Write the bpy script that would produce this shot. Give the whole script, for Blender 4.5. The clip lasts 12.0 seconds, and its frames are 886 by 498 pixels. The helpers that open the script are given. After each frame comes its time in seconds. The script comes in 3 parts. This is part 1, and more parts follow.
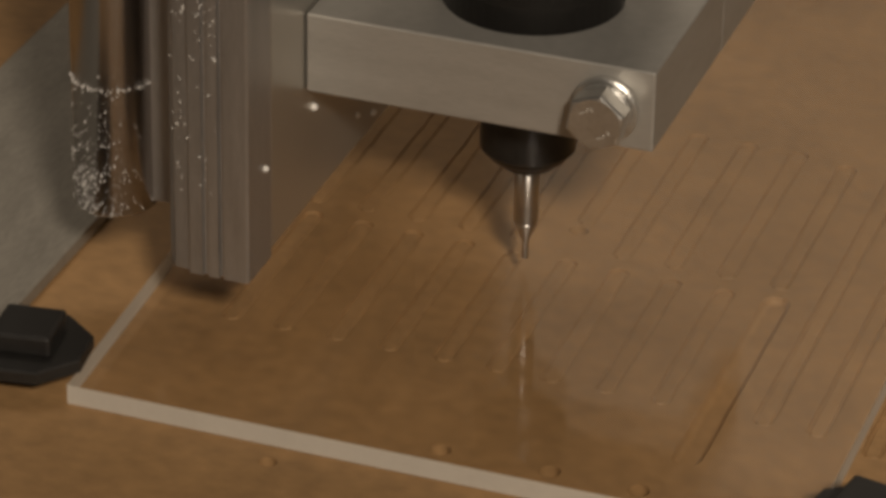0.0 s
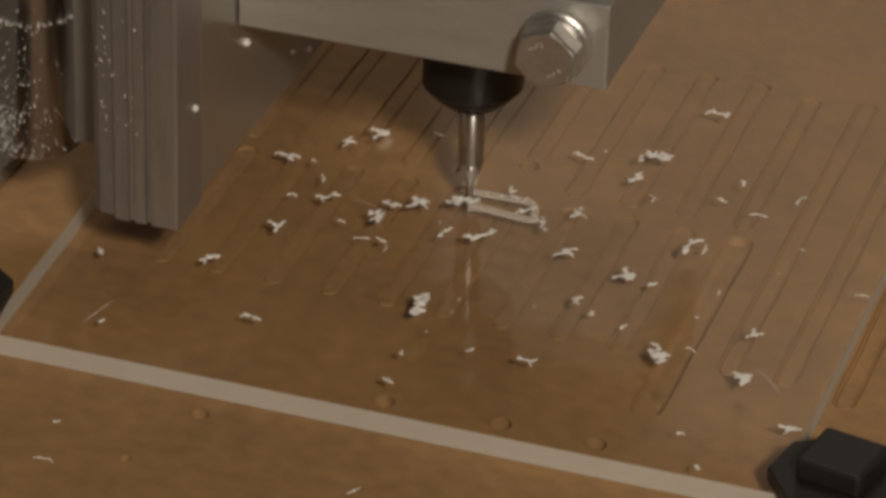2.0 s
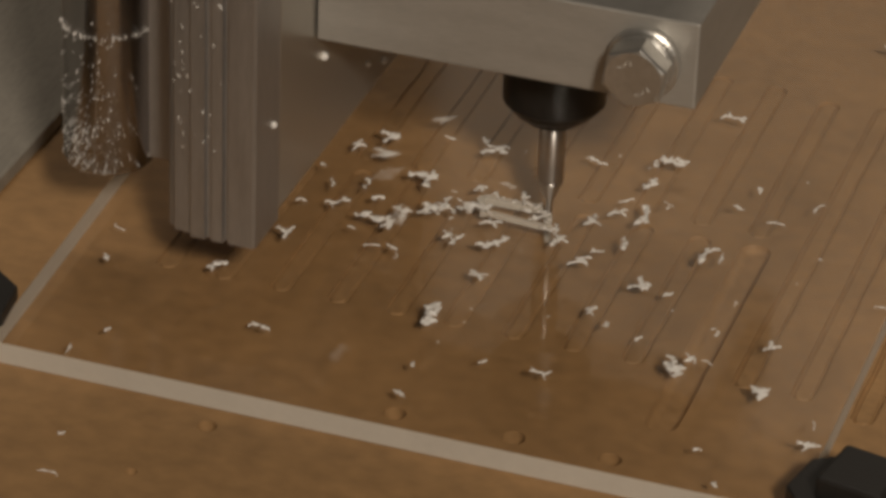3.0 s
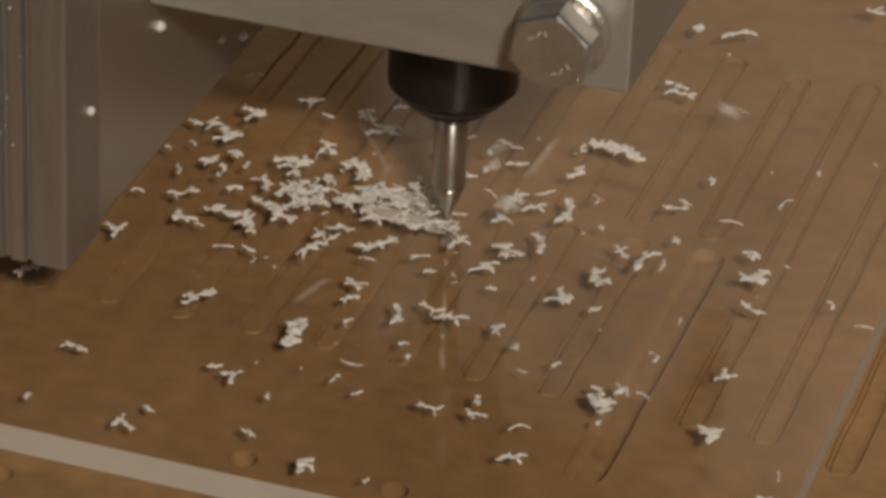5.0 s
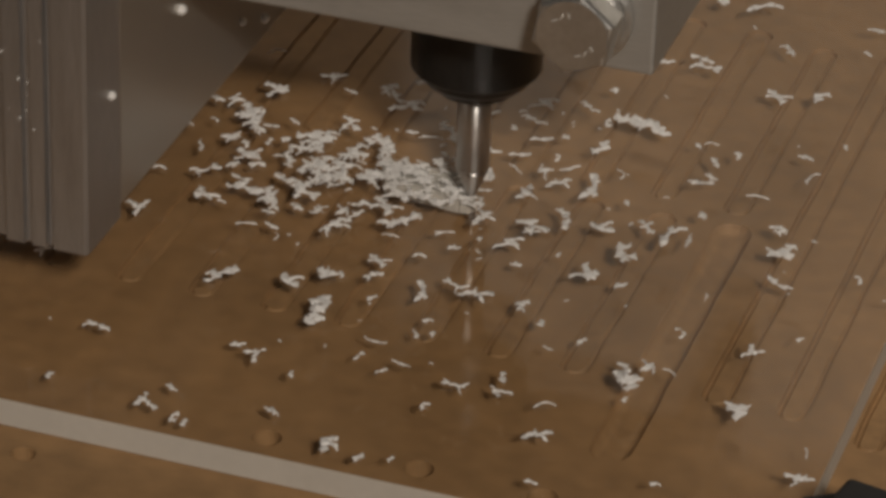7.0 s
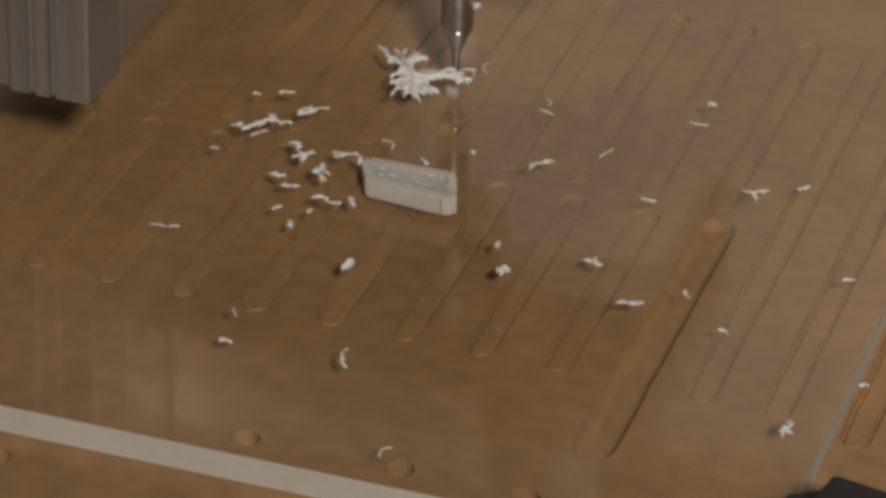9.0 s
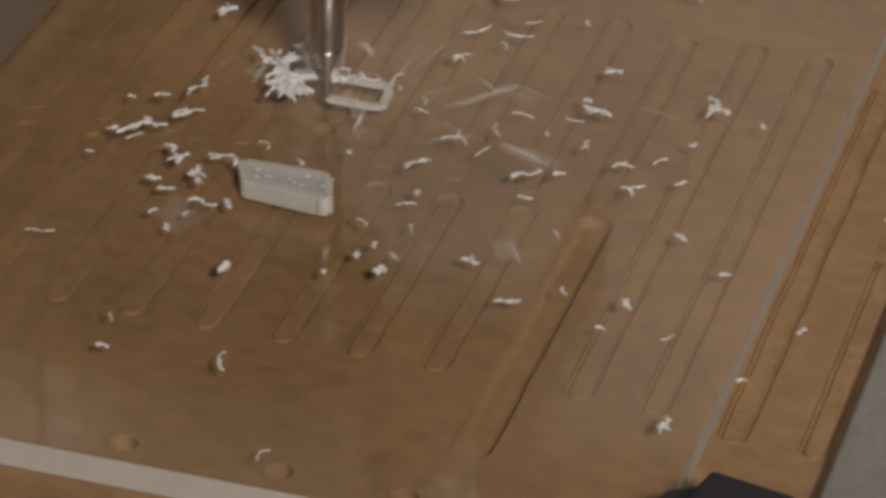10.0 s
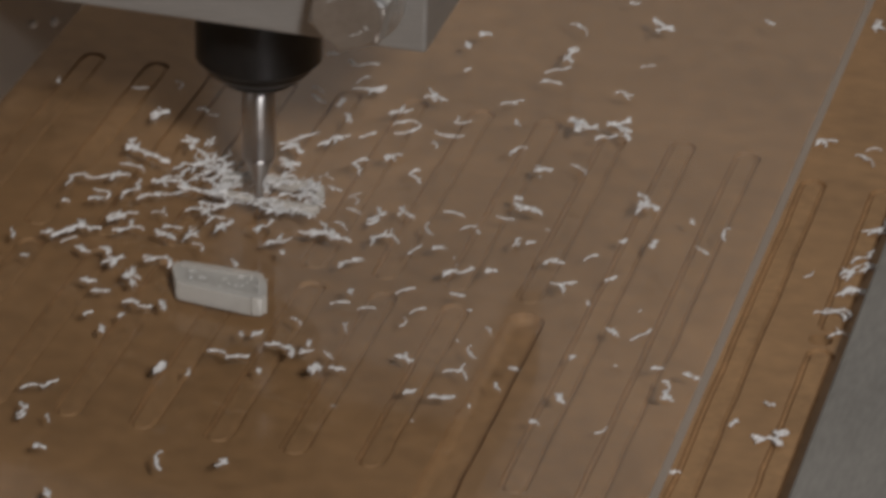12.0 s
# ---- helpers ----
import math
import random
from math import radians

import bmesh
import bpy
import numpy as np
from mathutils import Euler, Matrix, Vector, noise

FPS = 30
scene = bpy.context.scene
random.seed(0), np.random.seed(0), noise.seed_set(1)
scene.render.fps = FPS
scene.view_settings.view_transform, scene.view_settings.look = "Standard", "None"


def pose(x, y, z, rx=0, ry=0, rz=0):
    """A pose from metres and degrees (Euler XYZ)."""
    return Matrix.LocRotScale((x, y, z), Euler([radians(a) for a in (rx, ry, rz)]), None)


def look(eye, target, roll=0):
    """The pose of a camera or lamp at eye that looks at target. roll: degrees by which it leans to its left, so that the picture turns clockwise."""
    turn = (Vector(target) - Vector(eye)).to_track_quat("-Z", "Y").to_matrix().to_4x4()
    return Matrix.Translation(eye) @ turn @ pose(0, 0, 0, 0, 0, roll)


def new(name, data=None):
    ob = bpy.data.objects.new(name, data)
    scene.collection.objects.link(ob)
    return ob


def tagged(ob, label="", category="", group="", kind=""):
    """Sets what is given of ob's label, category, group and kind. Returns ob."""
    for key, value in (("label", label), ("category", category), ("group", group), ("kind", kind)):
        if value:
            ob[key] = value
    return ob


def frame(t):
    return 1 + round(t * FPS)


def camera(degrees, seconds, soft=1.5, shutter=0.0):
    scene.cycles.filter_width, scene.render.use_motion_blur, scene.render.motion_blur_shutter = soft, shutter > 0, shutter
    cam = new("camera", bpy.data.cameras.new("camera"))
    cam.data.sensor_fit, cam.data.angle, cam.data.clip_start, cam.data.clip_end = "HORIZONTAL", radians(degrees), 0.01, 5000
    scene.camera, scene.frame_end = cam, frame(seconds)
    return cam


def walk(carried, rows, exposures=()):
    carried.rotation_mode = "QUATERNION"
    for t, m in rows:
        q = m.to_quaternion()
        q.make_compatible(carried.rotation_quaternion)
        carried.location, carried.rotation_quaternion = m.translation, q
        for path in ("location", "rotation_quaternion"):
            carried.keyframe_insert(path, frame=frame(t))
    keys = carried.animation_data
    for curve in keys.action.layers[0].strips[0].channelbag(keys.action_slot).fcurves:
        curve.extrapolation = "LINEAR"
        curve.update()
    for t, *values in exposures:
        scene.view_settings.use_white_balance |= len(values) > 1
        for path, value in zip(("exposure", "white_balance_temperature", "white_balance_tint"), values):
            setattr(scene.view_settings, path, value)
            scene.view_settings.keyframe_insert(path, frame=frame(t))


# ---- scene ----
cam = camera(12.72, 12.0, soft=3.6, shutter=0.4)
walk(cam, [
    (0.0, pose(0.2217, -0.7150, 0.4747, 60.949, -1.008, 19.693)),
    (0.5, pose(0.2048, -0.7164, 0.4785, 59.982, -1.658, 18.661)),
    (1.0, pose(0.2083, -0.6938, 0.4645, 60.098, -1.508, 19.672)),
    (1.5, pose(0.2035, -0.6710, 0.4487, 60.334, -1.255, 18.928)),
    (2.0, pose(0.2029, -0.6692, 0.4473, 60.059, -1.474, 18.801)),
    (2.5, pose(0.2002, -0.6654, 0.4476, 59.705, -1.573, 18.836)),
    (2.7, pose(0.1965, -0.6620, 0.4520, 59.437, -1.832, 18.846)),
    (4.3, pose(0.1832, -0.5723, 0.3894, 60.508, -1.767, 19.048)),
    (4.5, pose(0.1768, -0.5541, 0.3821, 60.378, -2.012, 18.869)),
    (5.0, pose(0.1627, -0.5041, 0.3525, 60.088, -2.292, 18.566)),
    (5.5, pose(0.1626, -0.5004, 0.3513, 60.011, -1.938, 18.686)),
    (6.0, pose(0.1602, -0.5015, 0.3507, 59.820, -1.842, 18.573)),
    (6.5, pose(0.1617, -0.5020, 0.3514, 59.626, -2.062, 19.030)),
    (7.0, pose(0.1616, -0.4997, 0.3503, 59.711, -1.877, 18.756)),
    (7.2, pose(0.1627, -0.5000, 0.3517, 59.699, -1.809, 18.724)),
    (8.8, pose(0.1619, -0.4951, 0.3466, 59.920, -1.595, 18.738)),
    (9.0, pose(0.1628, -0.4935, 0.3458, 59.784, -1.573, 18.549)),
    (9.5, pose(0.1640, -0.4902, 0.3452, 59.339, -1.348, 18.110)),
    (10.0, pose(0.1653, -0.4911, 0.3468, 59.697, -1.614, 16.822)),
    (10.5, pose(0.1654, -0.4915, 0.3477, 59.922, -1.978, 16.184)),
    (11.0, pose(0.1630, -0.4946, 0.3477, 60.273, -2.371, 16.265)),
    (11.5, pose(0.1671, -0.4920, 0.3482, 60.309, -1.989, 16.601)),
    (12.0, pose(0.1666, -0.4972, 0.3474, 61.352, -1.401, 15.549)),
], exposures=[(0.0, 0.0, 6600, 10), (0.5, -0.18, 6600, 10), (1.0, -0.24, 6600, 10), (1.5, -0.18, 6450, 10), (2.5, -0.12, 6450, 10), (4.5, -0.03, 6350, 10), (6.5, -0.07, 6200, 10), (7.0, -0.24, 6000, 10), (7.3, -0.2, 5950, 10), (9.0, 0.10, 5800, 10), (10.0, 0.08, 5600, 10), (12.0, -0.10, 5300, 10)])

# ---- light: a work lamp over the operator's shoulder, an added overhead fill, dim room ----
world = bpy.data.worlds.new("room_air")
scene.world = world
world.use_nodes = True
world.node_tree.nodes["Background"].inputs["Color"].default_value = (0.9, 0.8, 0.68, 1)
world.node_tree.nodes["Background"].inputs["Strength"].default_value = 0.0


def area_lamp(name, eye, target, size, watts, color):
    data = bpy.data.lights.new(name, "AREA")
    data.shape, data.size, data.energy, data.color = "DISK", size, watts, color
    ob = new(name, data)
    ob.matrix_world = look(eye, target)
    return ob


WARM = (1.0, 0.86, 0.70)
area_lamp("work_lamp_light", (0.91, -1.6, 1.35), (-0.03, 0.08, 0.0), 0.26, 34.5, WARM)
# added overhead fill, no lamp of the place: lifts the shade, lights the door
area_lamp("added_fill_light", (-0.3, 1.25, 2.46), (-0.3, 1.75, 0.0), 1.2, 17.0, WARM)


# ---- materials ----
def material(name, color, rough=0.5, metal=0.0, vary=0.15, scale=60.0, stretch=(1, 1, 1), bump=0.0, bump_scale=None, **more):
    """A principled surface whose colour, gloss and relief vary at two sizes."""
    m = bpy.data.materials.new(name)
    m.use_nodes = True
    n, ln = m.node_tree.nodes, m.node_tree.links
    b = n["Principled BSDF"]
    b.inputs["Roughness"].default_value, b.inputs["Metallic"].default_value = rough, metal
    for key, value in more.items():
        b.inputs[key.replace("_", " ")].default_value = value
    co, mp = n.new("ShaderNodeTexCoord"), n.new("ShaderNodeMapping")
    mp.inputs["Scale"].default_value = stretch
    ln.new(co.outputs["Object"], mp.inputs["Vector"])
    fine, big = n.new("ShaderNodeTexNoise"), n.new("ShaderNodeTexNoise")
    fine.inputs["Scale"].default_value, fine.inputs["Detail"].default_value = scale * 8, 5
    big.inputs["Scale"].default_value, big.inputs["Detail"].default_value = scale, 4
    for t in (fine, big):
        ln.new(mp.outputs["Vector"], t.inputs["Vector"])
    add = n.new("ShaderNodeMath")
    add.operation = "MULTIPLY_ADD"
    add.inputs[1].default_value = 0.5
    half = n.new("ShaderNodeMath")
    half.operation = "MULTIPLY"
    half.inputs[1].default_value = 0.5
    ln.new(big.outputs["Fac"], half.inputs[0])
    ln.new(fine.outputs["Fac"], add.inputs[0])
    ln.new(half.outputs[0], add.inputs[2])
    ramp = n.new("ShaderNodeValToRGB")
    ramp.color_ramp.elements[0].position, ramp.color_ramp.elements[1].position = 0.3, 0.7
    ramp.color_ramp.elements[0].color = (*[c * (1 - vary) for c in color], 1)
    ramp.color_ramp.elements[1].color = (*[min(1, c * (1 + vary)) for c in color], 1)
    ln.new(add.outputs[0], ramp.inputs["Fac"])
    ln.new(ramp.outputs["Color"], b.inputs["Base Color"])
    rr = n.new("ShaderNodeMapRange")
    rr.inputs["To Min"].default_value, rr.inputs["To Max"].default_value = max(0, rough - 0.08), min(1, rough + 0.08)
    ln.new(add.outputs[0], rr.inputs["Value"])
    ln.new(rr.outputs["Result"], b.inputs["Roughness"])
    if bump:
        bp = n.new("ShaderNodeBump")
        bp.inputs["Strength"].default_value, bp.inputs["Distance"].default_value = bump, 0.0004
        ln.new(fine.outputs["Fac"], bp.inputs["Height"])
        ln.new(bp.outputs["Normal"], b.inputs["Normal"])
    return m


def clear_material(name):
    """Clear sheet: what is not mirrored by its gloss goes through, a little dimmed at each face."""
    m = bpy.data.materials.new(name)
    m.use_nodes = True
    n, ln = m.node_tree.nodes, m.node_tree.links
    n.remove(n["Principled BSDF"])
    clear, gloss, mix, facing = n.new("ShaderNodeBsdfTransparent"), n.new("ShaderNodeBsdfGlossy"), n.new("ShaderNodeMixShader"), n.new("ShaderNodeLayerWeight")
    clear.inputs["Color"].default_value = (0.99, 0.985, 0.975, 1)
    gloss.inputs["Roughness"].default_value = 0.075
    # Schlick's rule for acrylic: a few per cent face on, rising to all at a grazing look
    five, schlick = n.new("ShaderNodeMath"), n.new("ShaderNodeMath")
    facing.inputs["Blend"].default_value = 0.5
    five.operation, schlick.operation = "POWER", "MULTIPLY_ADD"
    five.inputs[1].default_value = 5.0
    schlick.inputs[1].default_value, schlick.inputs[2].default_value = 0.95, 0.05
    ln.new(facing.outputs["Facing"], five.inputs[0])
    ln.new(five.outputs[0], schlick.inputs[0])
    ln.new(schlick.outputs[0], mix.inputs["Fac"])
    ln.new(clear.outputs[0], mix.inputs[1])
    ln.new(gloss.outputs[0], mix.inputs[2])
    ln.new(mix.outputs[0], n["Material Output"].inputs["Surface"])
    return m


def frosted_material(name, clear, color=(0.88, 0.845, 0.77)):
    """Milled acrylic: a white scatter that lets part of the view through."""
    m = bpy.data.materials.new(name)
    m.use_nodes = True
    n, ln = m.node_tree.nodes, m.node_tree.links
    b = n["Principled BSDF"]
    b.inputs["Base Color"].default_value = (*color, 1)
    b.inputs["Roughness"].default_value = 0.6
    tr, mix, tex, rg = n.new("ShaderNodeBsdfTransparent"), n.new("ShaderNodeMixShader"), n.new("ShaderNodeTexNoise"), n.new("ShaderNodeMapRange")
    tex.inputs["Scale"].default_value = 900
    rg.inputs["To Min"].default_value, rg.inputs["To Max"].default_value = max(0, clear - 0.3), min(1, clear + 0.3)
    ln.new(tex.outputs["Fac"], rg.inputs["Value"])
    ln.new(rg.outputs["Result"], mix.inputs["Fac"])
    ln.new(b.outputs[0], mix.inputs[1])
    ln.new(tr.outputs[0], mix.inputs[2])
    ln.new(mix.outputs[0], n["Material Output"].inputs["Surface"])
    return m


WOOD = material("brown_hardboard", (0.34, 0.200, 0.086), 0.62, vary=0.24, scale=24, stretch=(1, 1.3, 1), bump=0.35)
GROOVE = material("milled_hardboard", (0.345, 0.204, 0.088), 0.75, vary=0.25, scale=60, bump=0.5)
ALU = material("milled_aluminium", (0.45, 0.435, 0.405), 0.48, 0.6, vary=0.10, scale=40, stretch=(1, 1, 6), bump=0.12)
ALU_PLATE = material("brushed_plate_aluminium", (0.54, 0.52, 0.48), 0.33, 0.85, vary=0.02, scale=30, stretch=(1, 1, 5))
ALU_FLAT = material("flat_bar_aluminium", (0.31, 0.288, 0.25), 0.55, 0.4, vary=0.2, scale=30, stretch=(4, 1, 1), bump=0.1)
ALU_DARK = material("extruded_aluminium", (0.43, 0.41, 0.395), 0.46, 0.85, vary=0.12, scale=60, stretch=(6, 6, 0.6), bump=0.1)
CHROME = material("ground_steel_shaft", (0.44, 0.43, 0.43), 0.22, 1.0, vary=0.05, scale=80)
STEEL = material("tool_steel", (0.62, 0.60, 0.58), 0.36, 1.0, vary=0.06, scale=200)
ZINC = material("zinc_plated_steel", (0.58, 0.57, 0.545), 0.36, 0.9, vary=0.12, scale=120, bump=0.1)
STAMP = material("stamped_mark", (0.80, 0.79, 0.76), 0.45, 0.6, vary=0.1, scale=300)
BLACK = material("black_oxide_steel", (0.018, 0.017, 0.016), 0.34, 0.3, vary=0.3, scale=90)
PLASTIC = material("black_plastic", (0.016, 0.015, 0.014), 0.5, 0.0, vary=0.25, scale=150, bump=0.2)
ACRYLIC = clear_material("clear_acrylic")
for turned in (STEEL, CHROME):
    tree = turned.node_tree
    tang = tree.nodes.new("ShaderNodeTangent")
    tang.direction_type, tang.axis = "RADIAL", "Z"
    tree.links.new(tang.outputs[0], tree.nodes["Principled BSDF"].inputs["Tangent"])
    tree.nodes["Principled BSDF"].inputs["Anisotropic"].default_value = 0.85 if turned is STEEL else 0.8
    tree.nodes["Principled BSDF"].inputs["Anisotropic Rotation"].default_value = 0.25
EDGE = material("sawn_acrylic_edge", (0.80, 0.77, 0.70), 0.55, vary=0.06, scale=90, bump=0.15)
tree = EDGE.node_tree
glow_through, blend = tree.nodes.new("ShaderNodeBsdfTranslucent"), tree.nodes.new("ShaderNodeMixShader")
glow_through.inputs["Color"].default_value = (0.80, 0.77, 0.70, 1)
blend.inputs["Fac"].default_value = 0.45
tree.links.new(tree.nodes["Principled BSDF"].outputs[0], blend.inputs[1])
tree.links.new(glow_through.outputs[0], blend.inputs[2])
tree.links.new(blend.outputs[0], tree.nodes["Material Output"].inputs["Surface"])
FROST = frosted_material("milled_acrylic", 0.42)
CHIP = material("acrylic_swarf", (0.93, 0.91, 0.88), 0.55, vary=0.06, scale=300)
tree = CHIP.node_tree  # thin shavings let half of the light through
glow_through, blend = tree.nodes.new("ShaderNodeBsdfTranslucent"), tree.nodes.new("ShaderNodeMixShader")
glow_through.inputs["Color"].default_value = (0.90, 0.88, 0.85, 1)
blend.inputs["Fac"].default_value = 0.2
tree.links.new(tree.nodes["Principled BSDF"].outputs[0], blend.inputs[1])
tree.links.new(glow_through.outputs[0], blend.inputs[2])
tree.links.new(blend.outputs[0], tree.nodes["Material Output"].inputs["Surface"])
DUST = frosted_material("acrylic_dust", 0.58)
PAINT = material("beige_painted_board", (0.115, 0.083, 0.056), 0.6, vary=0.12, scale=20, bump=0.1)
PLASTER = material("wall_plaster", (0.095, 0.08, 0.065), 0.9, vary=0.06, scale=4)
# white of the added door, which the sheet mirrors as a pale veil
VEIL_WHITE = material("veil_white_paint", (0.78, 0.755, 0.71), 0.45, vary=0.03, scale=6)
BENCH = material("workbench_wood", (0.14, 0.095, 0.055), 0.6, vary=0.2, scale=12, stretch=(1, 6, 1))


# ---- mesh helpers ----
def link(name, bm, mat, parent=None, label="", smooth=False):
    me = bpy.data.meshes.new(name)
    bm.to_mesh(me)
    bm.free()
    for m in (mat if isinstance(mat, (list, tuple)) else (mat,)):
        me.materials.append(m)
    if smooth:
        for p in me.polygons:
            p.use_smooth = True
    ob = new(name, me)
    if parent:
        ob.parent = parent
    if label:
        ob["label"] = label
    return ob


def part(name, bm, mat, parent, label="", smooth=False):
    return link(name, bm, mat, parent, label, smooth)


def box(x0, y0, z0, x1, y1, z1, bevel=0.0, seg=2):
    bm = bmesh.new()
    bmesh.ops.create_cube(bm, size=1)
    bmesh.ops.scale(bm, vec=(x1 - x0, y1 - y0, z1 - z0), verts=bm.verts)
    bmesh.ops.translate(bm, vec=((x0 + x1) / 2, (y0 + y1) / 2, (z0 + z1) / 2), verts=bm.verts)
    if bevel:
        bmesh.ops.bevel(bm, geom=bm.edges[:], offset=bevel, segments=seg, affect="EDGES", profile=0.5)
    return bm


def lathe(profile, n=40, caps=True):
    """Turns (radius, z) pairs round the z axis."""
    bm = bmesh.new()
    rings = [[bm.verts.new((r * math.cos(2 * math.pi * i / n), r * math.sin(2 * math.pi * i / n), z)) for i in range(n)] for r, z in profile]
    for a, b in zip(rings, rings[1:]):
        for i in range(n):
            bm.faces.new((a[i], a[(i + 1) % n], b[(i + 1) % n], b[i]))
    if caps:
        bm.faces.new(rings[0][::-1])
        bm.faces.new(rings[-1])
    bmesh.ops.recalc_face_normals(bm, faces=bm.faces)
    return bm


def prism(loop, z0, z1, bevel=0.0):
    """A closed (x, y) loop raised from z0 to z1."""
    bm = bmesh.new()
    lo, hi = [bm.verts.new((x, y, z0)) for x, y in loop], [bm.verts.new((x, y, z1)) for x, y in loop]
    bm.faces.new(lo[::-1])
    top = bm.faces.new(hi)
    k = len(loop)
    for i in range(k):
        bm.faces.new((lo[i], lo[(i + 1) % k], hi[(i + 1) % k], hi[i]))
    bmesh.ops.recalc_face_normals(bm, faces=bm.faces)
    if bevel:
        bmesh.ops.bevel(bm, geom=list(top.edges), offset=bevel, segments=2, affect="EDGES", profile=0.5)
    return bm


def at(bm, m):
    bmesh.ops.transform(bm, matrix=m, verts=bm.verts)
    return bm


def stadium(x, y0, y1, w, n=7):
    """A slot outline along y, as wide as w, round at both ends, its long sides a little wavy."""
    r, rng = w / 2, random.Random(int(x * 1e5))
    side = max(2, int(0.05 / 0.0035))
    a = [(x + r * math.cos(math.pi * i / n), y1 - r + r * math.sin(math.pi * i / n)) for i in range(n + 1)]
    b = [(x - r * math.cos(math.pi * i / n), y0 + r - r * math.sin(math.pi * i / n)) for i in range(n + 1)]
    def along(u, lo, hi):
        return [(u + rng.gauss(0, 0.00009), lo + (hi - lo) * i / side) for i in range(1, side)]
    return a + along(x - r, y1 - r, y0 + r) + b + along(x + r, y0 + r, y1 - r)


def ring(x, y, r, n=18):
    return [(x + r * math.cos(2 * math.pi * i / n), y + r * math.sin(2 * math.pi * i / n)) for i in range(n)]


# ---- room ----
def room():
    # the room is out of view; its dark walls bound the mirrored veil
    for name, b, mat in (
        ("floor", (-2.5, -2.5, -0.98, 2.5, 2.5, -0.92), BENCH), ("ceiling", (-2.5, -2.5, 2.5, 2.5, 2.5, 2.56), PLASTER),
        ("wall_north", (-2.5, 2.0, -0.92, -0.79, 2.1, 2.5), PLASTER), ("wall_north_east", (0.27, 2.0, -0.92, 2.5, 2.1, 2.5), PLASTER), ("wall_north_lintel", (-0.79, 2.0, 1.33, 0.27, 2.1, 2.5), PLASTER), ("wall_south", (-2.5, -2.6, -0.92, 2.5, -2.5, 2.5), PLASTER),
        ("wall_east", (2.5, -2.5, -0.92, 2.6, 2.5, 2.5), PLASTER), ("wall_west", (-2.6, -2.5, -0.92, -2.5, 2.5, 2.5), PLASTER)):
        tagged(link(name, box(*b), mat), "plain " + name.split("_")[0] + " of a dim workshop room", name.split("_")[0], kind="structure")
    # added, unseen: a pale door placed where the sheet mirrors a bright veil
    door = new("mirrored_door")
    tagged(door, "unseen white door with dark frame, added for its reflection in the sheet", "door", kind="structure")
    part("veil_panel", box(-0.665, 1.99, -0.915, 0.21, 2.03, 1.31, 0.002), VEIL_WHITE, door)
    for x in (-0.79, 0.212):
        part("veil_panel_frame", box(x, 1.995, -0.92, -0.667 if x < 0 else 0.27, 2.10, 1.33, 0.002), BENCH, door, "dark wooden frame of the added unseen door")
    part("veil_panel_frame", box(-0.665, 1.997, 1.312, 0.21, 2.098, 1.33, 0.002), BENCH, door, "dark wooden frame of the added unseen door")
    part("veil_panel_knob", at(lathe([(0.010, 0.0), (0.010, 0.05), (0.018, 0.055), (0.020, 0.07), (0.014, 0.08)], 20), Matrix.Translation((0.15, 1.99, 0.13)) @ pose(0, 0, 0, 90, 0, 0)), STEEL, door, "steel knob of the added unseen door", True)
    bench = new("workbench")
    tagged(bench, "brown wooden workbench that carries the milling machine", "workbench")
    part("benchtop", box(-0.75, -1.0, -0.058, 0.75, 1.4, -0.018, 0.003), BENCH, bench)
    for x in (-0.68, 0.68):
        for y in (-0.93, 1.33):
            part("leg", box(x - 0.04, y - 0.04, -0.92, x + 0.04, y + 0.04, -0.058, 0.003), BENCH, bench)


